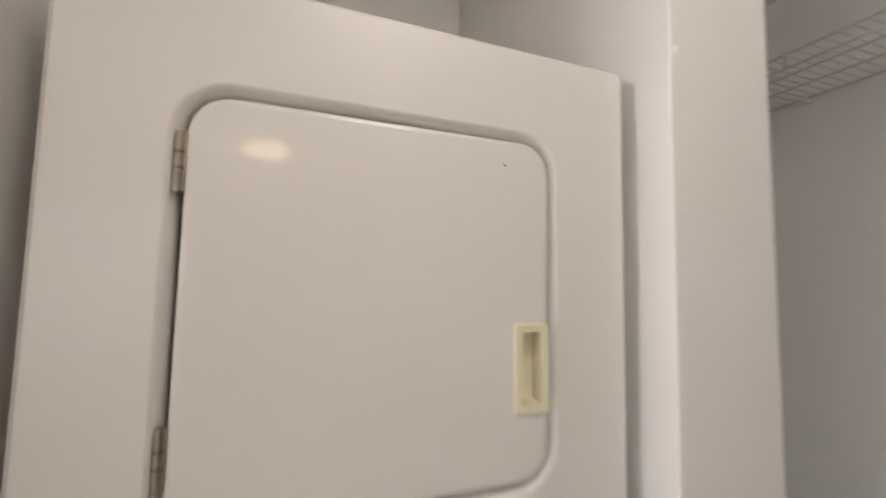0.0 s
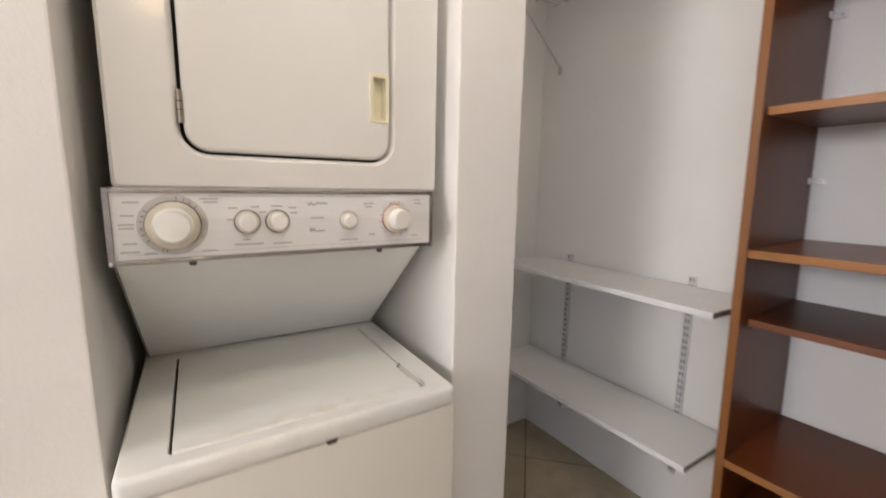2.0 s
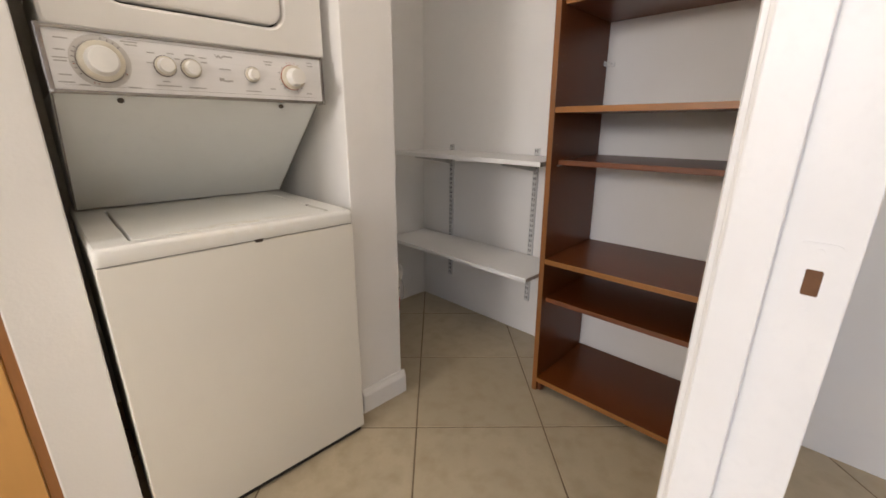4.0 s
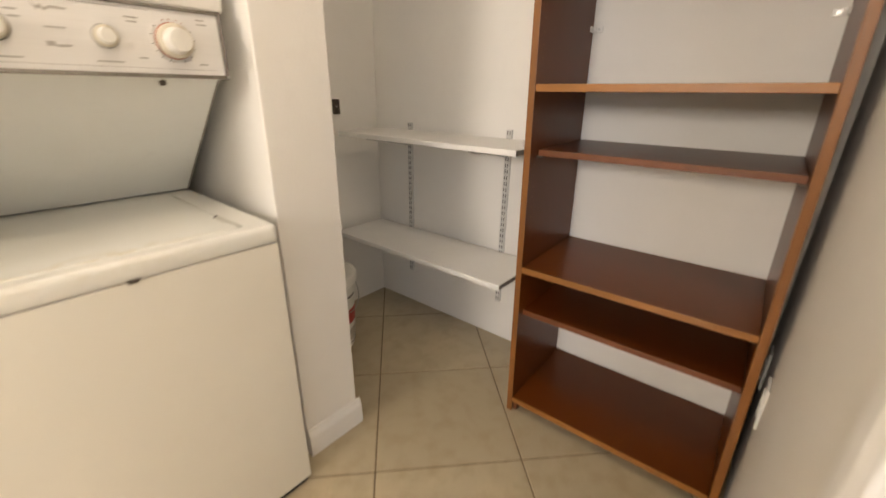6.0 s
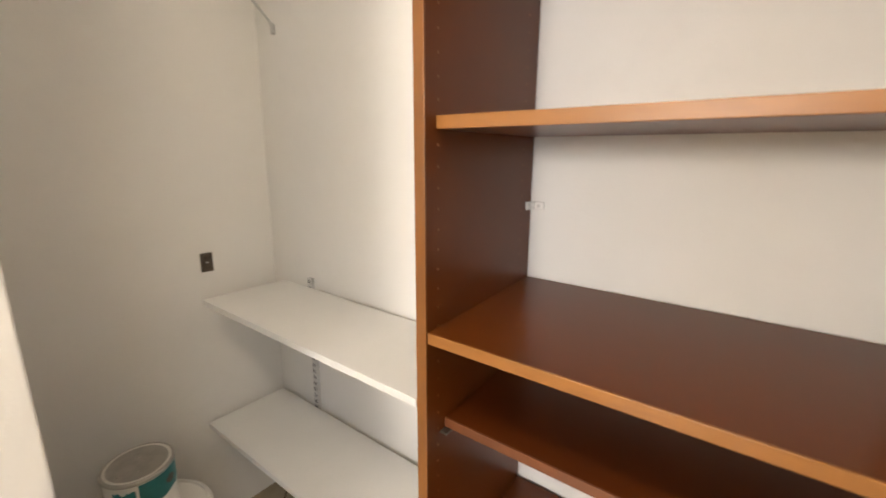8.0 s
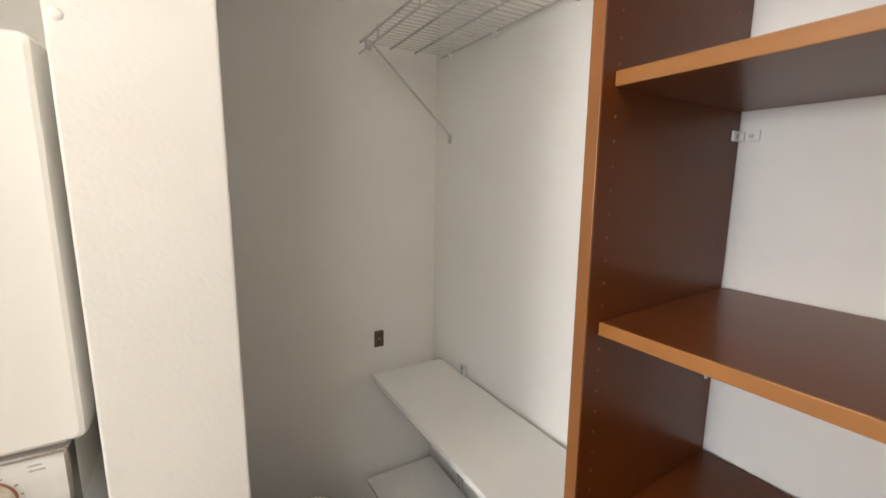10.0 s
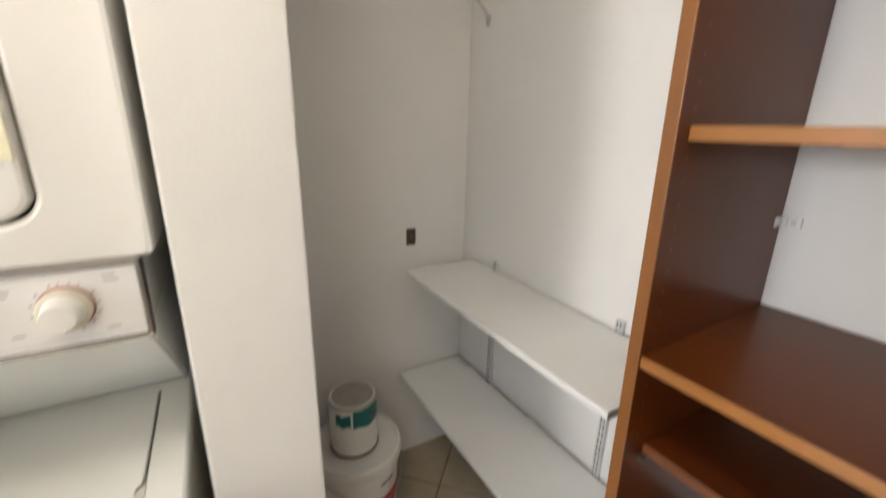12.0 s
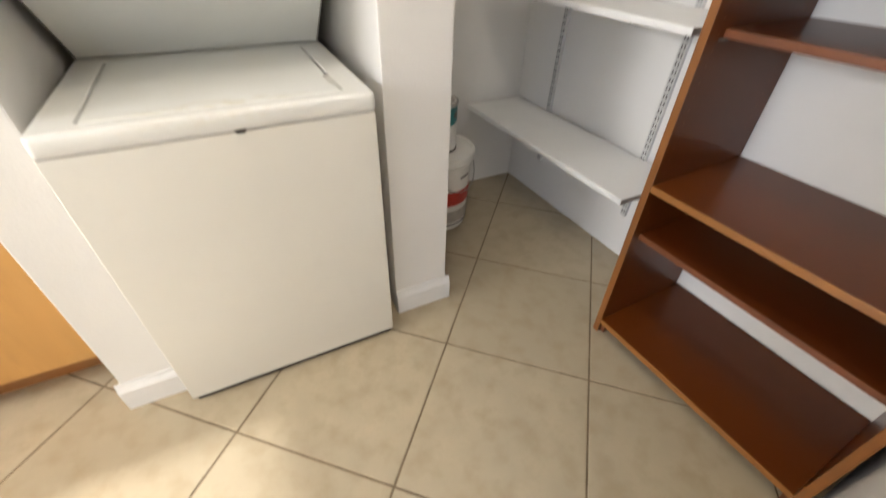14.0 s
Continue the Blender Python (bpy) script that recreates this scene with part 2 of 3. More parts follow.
def wall(name, boxes, label, mat=None, bevel=0.0):
    bm = bmesh.new()
    for b in boxes:
        add_box(bm, *b, bevel)
    return tagged(link(name, bm, mat or WALL), label, "wall", kind="structure")


def east(y):
    """The east wall runs a little out of square."""
    return 1.329 - 0.024 * y


tagged(link("wall_east", prism([(east(0.9), 0.9), (east(-3.7), -3.7), (1.52, -3.7), (1.52, 0.9)], "z", -0.05, TOP), WALL),
       "plain off-white painted wall behind shelves and bookcase", "wall", kind="structure")
wall("wall_north", [(-3.2, 0.797, -0.05, 1.309, 0.9, TOP)], "plain off-white painted wall at the back of the closet")
wall("wall_partition_east", [(0.352, 0.084, -0.05, 0.542, 0.797, TOP)], "white painted partition wall end beside the laundry appliance", bevel=0.004)
wall("wall_partition_west", [(-0.457, 0.074, -0.05, -0.325, 0.797, TOP)], "white painted partition wall end between laundry and cabinet", bevel=0.004)
wall("wall_south", [(0.222, -1.07, -0.05, 1.351, -0.955, TOP), (-1.02, -1.07, 2.06, 0.222, -0.955, TOP), (-3.2, -1.07, -0.05, -1.02, -0.955, TOP)],
     "off-white painted wall with the closet doorway")
# unseen wall; openings sized for the sun patch and the area lamps
wall("wall_west", [(-3.3, -3.7, -0.05, -3.2, -3.15, TOP), (-3.3, -1.85, -0.05, -3.2, -0.80, TOP), (-3.3, -0.02, -0.05, -3.2, 0.9, TOP),
                   (-3.3, -3.15, -0.05, -3.2, -1.85, 0.9), (-3.3, -3.15, 2.1, -3.2, -1.85, TOP), (-3.3, -0.80, -0.05, -3.2, -0.02, 1.5),
                   (-3.3, -0.80, 2.08, -3.2, -0.02, TOP)], "off-white painted wall out of view, its two window openings assumed")
# unseen wall; opening assumed for the added south fill lamp
wall("wall_far_south", [(-3.2, -3.7, -0.05, -2.58, -3.6, TOP), (-0.92, -3.7, -0.05, 1.414, -3.6, TOP), (-2.58, -3.7, 2.1, -0.92, -3.6, TOP),
                        (-2.58, -3.7, -0.05, -0.92, -3.6, 0.8)], "off-white painted wall out of view, its wide window opening assumed")
tagged(link("ceiling", box(-3.3, -3.7, TOP, 1.52, 0.9, TOP + 0.1), CEIL), "plain white painted ceiling", "ceiling", kind="structure")


def baseboard(name, run, label):
    """run: (x0, y0, x1, y1, out) along a wall, out: the way it stands proud."""
    x0, y0, x1, y1, ox, oy = run
    t = 0.013
    prof = [(0, 0), (t, 0), (t, 0.072), (t * 0.75, 0.082), (t * 0.45, 0.090), (t * 0.3, 0.100), (0, 0.100)]
    bm = bmesh.new()
    ends = []
    for x, y in ((x0, y0), (x1, y1)):
        ends.append([bm.verts.new((x + ox * d, y + oy * d, z)) for d, z in prof])
    a, b = ends
    for i in range(len(prof)):
        j = (i + 1) % len(prof)
        bm.faces.new((a[i], a[j], b[j], b[i]))
    bm.faces.new(a[::-1])
    bm.faces.new(b)
    return tagged(link(name, bm, TRIM), label, "baseboard", kind="structure")


LB = "white painted wooden baseboard along the partition"
baseboard("baseboard_1", (0.352, 0.0835, 0.5555, 0.0835, 0, -1), LB)
baseboard("baseboard_2", (0.5425, 0.084, 0.5425, 0.797, 1, 0), LB)
baseboard("baseboard_3", (-0.4705, 0.0735, -0.325, 0.0735, 0, -1), LB)
baseboard("baseboard_4", (-0.4575, 0.074, -0.4575, 0.2, -1, 0), LB)

# door frame with strike plate
frame_ob = thing("door_frame_1", "white painted door frame with moulded casing and strike plate", "door frame", kind="structure")
part("jamb", box(0.2, -1.071, 0, 0.2218, -0.954, 2.06, 0.002), TRIM, frame_ob)
part("jamb", box(-1.02, -1.071, 0, -1.0, -0.954, 2.06, 0.002), TRIM, frame_ob)
part("head_jamb", box(-1.0, -1.071, 2.04, 0.2, -0.954, 2.06, 0.002), TRIM, frame_ob)
part("door_stop", box(0.187, -1.007, 0, 0.1998, -0.96, 2.04, 0.0025), TRIM, frame_ob)
CASING = [(0.204, -0.9535), (0.204, -0.944), (0.209, -0.9395), (0.216, -0.9395), (0.2185, -0.9425), (0.227, -0.943), (0.2295, -0.9385), (0.238, -0.9365),
          (0.241, -0.940), (0.252, -0.937), (0.263, -0.9355), (0.268, -0.938), (0.270, -0.9445), (0.270, -0.9535)]
part("casing", prism([(x, -0.9535 + (y + 0.9535) * 0.6) for x, y in CASING], "z", 0, 2.12), TRIM, frame_ob)
bm = bmesh.new()
hole = skin(bm, [[(0.1998, y, z) for y, z in round_rect(-1.058, 0.866, -1.024, 0.948, 0.006)],
                 [(0.1982, y, z) for y, z in round_rect(-1.058, 0.866, -1.024, 0.948, 0.006)]])
inner = skin(bm, [[(0.1982, y, z) for y, z in round_rect(-1.048, 0.892, -1.034, 0.920, 0.002)],
                  [(0.1994, y, z) for y, z in round_rect(-1.048, 0.892, -1.034, 0.920, 0.002)]])
ring_fill(bm, hole[1], inner[0])
strike = part("strike_plate", bm, TRIM, frame_ob, "strike plate painted over in white")
part("strike_hole", box(0.1990, -1.048, 0.892, 0.1998, -1.034, 0.920), BARE_WOOD, strike, "bare wood showing in the latch hole")
for z in (0.874, 0.939):
    part("screw", lathe([(0.0035, 0.0), (0.0035, 0.0008), (0.0015, 0.001)], (0, 0, 0), n=12), TRIM, strike).matrix_world = pose(0.1982, -1.041, z, 0, -90, 0)


# ---- things: laundry appliance ----
def dots(centre, r, angles, size, mat, parent, y):
    for a in angles:
        x, z = centre[0] + r * math.sin(radians(a)), centre[1] + r * math.cos(radians(a))
        bm = box(-size * 0.4, -0.0004, -size, size * 0.4, 0.0004, size)
        ob = part("mark", bm, mat, parent)
        ob.matrix_world = Matrix.Translation((x, y, z)) @ Matrix.Rotation(radians(a), 4, "Y")


def knob(panel, x, z, y, skirt, base, cap, depth, name="knob"):
    k = part(name, lathe([(base, 0.0), (base, depth * 0.34), (cap * 1.22, depth * 0.40), (cap * 1.08, depth * 0.47), (cap * 1.03, depth * 0.55), (cap, depth * 0.94),
                          (cap * 0.95, depth), (cap * 0.55, depth * 1.015)], (x, y, z), "y", 40), KNOB, panel, smooth=True)
    # ring colour gives the knob's outline and its painted foot shadow
    part("skirt", lathe([(base + 0.0026, 0.0004), (base + 0.0026, depth * 0.05), (base * 1.03, depth * 0.07)], (x, y, z), "y", 40), skirt, k, "thin ring, knob outline with foot shadow put in", smooth=True)
    part("grip", lathe([(base * 1.012, depth * 0.02), (base * 1.012, depth * 0.345), (base * 0.965, depth * 0.385), (cap * 1.30, depth * 0.405), (cap * 1.22, depth * 0.41)], (x, y - 0.0003, z), "y", 40), KNOB_BASE, k,
         "yellowed cream base of the knob", smooth=True)
    tip, foot, half = z + base * 0.93, z + base * 0.70, base * 0.13
    part("pointer", prism([(x - half, foot), (x + half, foot), (x, tip)], "y", y - depth * 0.40, y - depth * 0.36), NOTCH, k, "small grey pointer")
    return k


def laundry_center():
    w = thing("stacked_washer_dryer", "white enamel stacked washer and dryer standing in the alcove", "washer dryer")
    # washer
    part("washer_cabinet", box(-0.305, 0.0, 0.022, 0.305, 0.66, 0.7665, 0.005, 3), ENAMEL_FRONT, w, "cream enamel washer front, slightly yellowed", smooth=True)
    # dark block painted as the shade under the washer
    part("base_gap", box(-0.295, 0.012, 0.0, 0.295, 0.65, 0.0225), GAP_SHADE, w)
    part("seam", box(-0.301, 0.004, 0.7645, 0.301, 0.65, 0.7693), INK_DARK, w)
    bm = bmesh.new()
    X0, X1, Y0, Y1 = -0.3065, 0.3075, -0.002, 0.655
    rings = skin(bm, [xy(round_rect(X0 + 0.002, Y0 + 0.002, X1 - 0.002, Y1, 0.012), 0.7688), xy(round_rect(X0, Y0, X1, Y1, 0.014), 0.772), xy(round_rect(X0, Y0, X1, Y1, 0.014), 0.797),
                      xy(round_rect(X0 + 0.0018, Y0 + 0.0018, X1 - 0.0018, Y1 - 0.002, 0.014), 0.8045), xy(round_rect(X0 + 0.006, Y0 + 0.006, X1 - 0.006, Y1 - 0.006, 0.014), 0.8085),
                      xy(round_rect(X0 + 0.0105, Y0 + 0.0105, X1 - 0.0105, Y1 - 0.0105, 0.014), 0.8085)])
    inn = skin(bm, [xy(round_rect(-0.2382, 0.0338, 0.2462, 0.4682, 0.010), 0.8085), xy(round_rect(-0.238, 0.034, 0.246, 0.468, 0.010), 0.8085), xy(round_rect(-0.236, 0.036, 0.244, 0.466, 0.009), 0.806), xy(round_rect(-0.236, 0.036, 0.244, 0.466, 0.009), 0.780)])
    ring_fill(bm, rings[-1], inn[0])
    part("washer_top", bm, ENAMEL_TOP, w, smooth=True)
    # dark sheet under the lid slots, painted as their shade
    part("tub_well", box(-0.25, 0.03, 0.7697, 0.26, 0.48, 0.782), GAP_SHADE, w)
    bm = bmesh.new()
    lid = skin(bm, [xy(round_rect(-0.2305, 0.0365, 0.2385, 0.4655, 0.006), 0.790), xy(round_rect(-0.2305, 0.0365, 0.2385, 0.4655, 0.006), 0.8075),
                    xy(round_rect(-0.2295, 0.0375, 0.2375, 0.4645, 0.008), 0.8092), xy(round_rect(-0.2285, 0.0385, 0.2365, 0.4635, 0.008), 0.8096),
                    xy(round_rect(-0.2280, 0.0390, 0.2360, 0.4630, 0.008), 0.8096)])
    bm.faces.new(lid[-1])
    bm.faces.new(lid[0][::-1])
    part("lid", bm, ENAMEL_LID, w, "white washer lid with faint yellow stains", smooth=True)
    # thin raised pieces; the recess's shade is painted grey, dark at the rear
    part("lid_notch", prism([(0.2290, 0.150), (0.2440, 0.156), (0.2475, 0.040), (0.2440, 0.034), (0.2360, 0.068), (0.2290, 0.100)], "z", 0.8060, 0.8101), NOTCH, w, "finger notch beside the lid, its shade put in as grey")
    part("notch_edge", prism([(0.2285, 0.149), (0.2300, 0.142), (0.2365, 0.150), (0.2440, 0.157), (0.2440, 0.166), (0.2340, 0.158)], "z", 0.8070, 0.8104), INK_DARK, w, "rear edge of the finger notch, its shade put in dark")
    part("latch", prism([(0.012, 0.7705), (0.035, 0.7705), (0.031, 0.763), (0.016, 0.763)], "y", -0.0045, 0.004), BOLT, w, "small dark latch in the seam")
    # slanted splash panel
    hood = part("splash_panel", prism([(0.150, 1.116), (0.497, 0.8135), (0.68, 0.8135), (0.68, 1.116)], "x", -0.297, 0.299), HOOD, w, "slanted white back panel under the controls")
    n = Vector((0, -0.3025, -0.347)).normalized()
    for x in (-0.181, 0.190):
        p = Vector((x, 0.162, 1.1055))
        part("screw", rod(p - n * 0.002, p + n * 0.004, 0.0065, 14), BOLT, hood)
    for x in (-0.2945, 0.2965):
        a, b = Vector((x, 0.150, 1.112)), Vector((x, 0.494, 0.815))
        part("edge_seam", rod(a + n * 0.0004, b + n * 0.0004, 0.0016, 6), INK_DARK, hood)
    # dryer shell with door opening
    bm = bmesh.new()
    F, B = 0.1335, 0.70
    D0, D1, E0, E1 = -0.184, 0.2075, 1.3045, 1.7070
    R = 0.042
    rings = skin(bm, [xz(round_rect(-0.287, 1.240, 0.326, 1.822, 0.006), B), xz(round_rect(-0.287, 1.240, 0.326, 1.822, 0.010), F + 0.012), xz(round_rect(-0.2855, 1.2415, 0.3245, 1.8205, 0.011), F + 0.005),
                      xz(round_rect(-0.280, 1.246, 0.319, 1.815, 0.012), F), xz(round_rect(-0.2795, 1.2465, 0.3185, 1.8145, 0.012), F)])
    inn = skin(bm, [xz(round_rect(D0 - 0.0105, E0 - 0.0105, D1 + 0.0105, E1 + 0.0105, R + 0.010, 9), F), xz(round_rect(D0 - 0.010, E0 - 0.010, D1 + 0.010, E1 + 0.010, R + 0.010, 9), F), xz(round_rect(D0 - 0.006, E0 - 0.006, D1 + 0.006, E1 + 0.006, R + 0.006, 9), F + 0.0025),
                    xz(round_rect(D0 - 0.002, E0 - 0.002, D1 + 0.002, E1 + 0.002, R + 0.002, 9), F + 0.009), xz(round_rect(D0 - 0.001, E0 - 0.001, D1 + 0.001, E1 + 0.001, R, 9), F + 0.03)])
    bm.faces.new(rings[0])
    ring_fill(bm, rings[-1], inn[0])
    part("dryer_cabinet", bm, ENAMEL, w, smooth=True)
    # dark sheet behind the door edge, painted as shade in the groove
    part("door_recess", box(D0 - 0.01, F + 0.026, E0 - 0.01, D1 + 0.01, F + 0.034, E1 + 0.01), GAP_SHADE, w)
    bm = bmesh.new()
    G, GL = 0.003, 0.0045
    door = skin(bm, [xz(round_rect(D0 + GL, E0 + G, D1 - G, E1 - G, R - 0.003, 9), F + 0.024), xz(round_rect(D0 + GL, E0 + G, D1 - G, E1 - G, R - 0.003, 9), F + 0.005),
                     xz(round_rect(D0 + GL + 0.002, E0 + G + 0.002, D1 - G - 0.002, E1 - G - 0.002, R - 0.005, 9), F + 0.0005),
                     xz(round_rect(D0 + GL + 0.007, E0 + G + 0.007, D1 - G - 0.007, E1 - G - 0.007, R - 0.009, 9), F - 0.002),
                     xz(round_rect(D0 + GL + 0.0075, E0 + G + 0.0075, D1 - G - 0.0075, E1 - G - 0.0075, R - 0.009, 9), F - 0.002)])
    hole = skin(bm, [xz(round_rect(0.1625, 1.3915, 0.1965, 1.4825, 0.002), F - 0.002), xz(round_rect(0.1625, 1.3915, 0.1965, 1.4825, 0.002), F + 0.018)])
    ring_fill(bm, door[-1], hole[0])
    bm.faces.new(door[0][::-1])
    dr = part("dryer_door", bm, ENAMEL, w, "plain white dryer door with rounded corners", smooth=True)
    bm = bmesh.new()
    h = skin(bm, [xz(round_rect(0.1575, 1.3865, 0.2015, 1.4875, 0.003), F - 0.002), xz(round_rect(0.1580, 1.3870, 0.2010, 1.4870, 0.003), F - 0.0055),
                  xz(round_rect(0.1665, 1.3955, 0.1930, 1.4785, 0.002), F - 0.0050), xz(round_rect(0.1680, 1.3970, 0.1915, 1.4770, 0.002), F + 0.015)])
    bm.faces.new(h[-1])
    part("handle", bm, CREAM, dr, "yellowed cream recessed plastic handle")
    part("scuff", lathe([(0.0022, 0), (0.0018, 0.0004)], (0.188, F - 0.0022, 1.3815), "y", 10), KNOB_BASE, dr)
    part("speck", lathe([(0.0016, 0), (0.0012, 0.0004)], (0.143, F - 0.0022, 1.672), "y", 10), INK_DARK, dr)
    for z0, z1 in ((1.610, 1.665), (1.353, 1.407)):
        bm = rod((D0 + 0.0005, F - 0.0005, z0), (D0 + 0.0005, F - 0.0005, z1), 0.0042, 12)
        add_box(bm, D0 - 0.0035, F - 0.001, z0, D0 + 0.0065, F + 0.004, z1, 0.0008)
        hg = part("hinge", bm, HINGE, dr, "dull metal barrel hinge", smooth=True)
        for z in (z0 + (z1 - z0) * 0.38, z0 + (z1 - z0) * 0.64):
            part("hinge_joint", rod((D0 + 0.0005, F - 0.0005, z), (D0 + 0.0005, F - 0.0005, z + 0.0016), 0.0046, 12), BOLT, hg)
    # control panel
    P = 0.124
    cp = part("control_panel", box(-0.291, P, 1.121, 0.302, 0.2, 1.236, 0.001), PANEL, w, "pale silver control panel with cream knobs")
    part("dryer_underside", box(-0.296, 0.138, 1.1165, 0.303, 0.69, 1.242), ENAMEL, w)
    part("top_trim", box(-0.297, P - 0.004, 1.2340, 0.307, 0.142, 1.2405, 0.0015), CHROME, cp, "thin chrome strip")
    part("bottom_trim", box(-0.297, P - 0.004, 1.1135, 0.307, 0.160, 1.1205, 0.0015), CHROME, cp, "thin chrome strip")
    part("end_cap", box(-0.2985, P - 0.006, 1.112, -0.2885, 0.150, 1.242, 0.002), END_CAP, cp, "dark metal end cap")
    part("end_cap", box(0.3015, P - 0.006, 1.112, 0.3085, 0.150, 1.242, 0.002), END_CAP, cp, "dark metal end cap")
    for x in (-0.294, 0.305):
        part("cap_screw", rod((x, P - 0.0045, 1.1175), (x, P - 0.0075, 1.1175), 0.003, 10), STEEL, cp)
    y = P - 0.0004
    part("dial_band", lathe([(0.052, 0.0), (0.052, 0.0004), (0.0515, 0.0006)], (-0.205, P, 1.179), "y", 48), DIAL, cp, "grey printed dial band")
    knob(cp, -0.205, 1.179, P - 0.0006, INK_DARK, 0.0395, 0.0255, 0.045, "timer_knob")
    part("dial_band", lathe([(0.041, 0.0), (0.041, 0.0004), (0.0405, 0.0006)], (0.214, P, 1.180), "y", 48), PANEL, cp)
    knob(cp, 0.214, 1.180, P - 0.0006, INK_RED, 0.0305, 0.0205, 0.042, "timer_knob")
    knob(cp, -0.0895, 1.181, P, INK_DARK, 0.0205, 0.0148, 0.027)
    knob(cp, -0.0365, 1.181, P, INK_DARK, 0.0200, 0.0145, 0.027)
    knob(cp, 0.1055, 1.179, P, INK, 0.0178, 0.0122, 0.022)
    dots((-0.205, 1.179), 0.046, (-125, -110, -96, -82, -70, -58, 8, 22, 34, 48), 0.0022, INK_DARK, cp, y - 0.0006)
    dots((-0.205, 1.179), 0.046, (-100, 118, 195, 203), 0.0020, INK_RED, cp, y - 0.0006)
    dots((0.214, 1.180), 0.0375, (-160, -140, -120, -100, -75, -50, 60, 85, 110, 135, 160), 0.0018, INK_DARK, cp, y - 0.0006)
    dots((0.214, 1.180), 0.0375, (-20, -4, 14, 30, 190), 0.0017, INK_RED, cp, y - 0.0006)
    for x, z, wd in ((-0.262, 1.218, 0.022), (-0.268, 1.196, 0.018), (-0.270, 1.181, 0.022), (-0.270, 1.175, 0.020), (-0.268, 1.149, 0.020), (-0.268, 1.135, 0.026), (-0.240, 1.131, 0.018),
                     (-0.150, 1.224, 0.030), (-0.148, 1.218, 0.022), (-0.155, 1.131, 0.024), (-0.118, 1.186, 0.012), (-0.113, 1.207, 0.015), (-0.075, 1.209, 0.014), (-0.062, 1.199, 0.012),
                     (-0.092, 1.148, 0.014), (-0.088, 1.139, 0.050), (-0.028, 1.138, 0.036), (-0.036, 1.210, 0.020), (-0.008, 1.207, 0.016), (-0.006, 1.197, 0.014), (0.040, 1.186, 0.026),
                     (0.105, 1.138, 0.040), (0.150, 1.214, 0.022), (0.150, 1.207, 0.016), (0.157, 1.147, 0.014), (0.268, 1.222, 0.016), (0.270, 1.214, 0.018), (0.262, 1.140, 0.016)):
        part("print_bar", box(x - wd / 2, y - 0.0003, z - 0.0013, x + wd / 2, y + 0.0003, z + 0.0013), INK, cp)
    part("rule_line", box(-0.272, y - 0.0002, 1.1295, 0.285, y + 0.0003, 1.1303), INK, cp)
    part("rule_line", box(-0.15, y - 0.0002, 1.2285, 0.18, y + 0.0003, 1.2293), INK, cp)
    # maker's mark and model mark as plain shapes
    logo = prism([(0.018, 1.221), (0.024, 1.214), (0.028, 1.219), (0.033, 1.213), (0.040, 1.218), (0.060, 1.2165), (0.060, 1.2135), (0.040, 1.214), (0.033, 1.209), (0.028, 1.2135), (0.024, 1.209)],
                 "y", y - 0.0003, y + 0.0003)
    part("maker_mark", logo, INK, cp)
    part("model_mark", prism([(0.024, 1.165), (0.034, 1.165), (0.036, 1.160), (0.056, 1.161), (0.056, 1.158), (0.040, 1.156), (0.030, 1.158), (0.024, 1.157)], "y", y - 0.0003, y + 0.0003), INK, cp)
    for x in (-0.27, 0.27):
        for yy in (0.05, 0.6):
            part("levelling_foot", rod((x, yy, 0.0), (x, yy, 0.03), 0.016, 12), BOLT, w)
    return w


laundry_center()


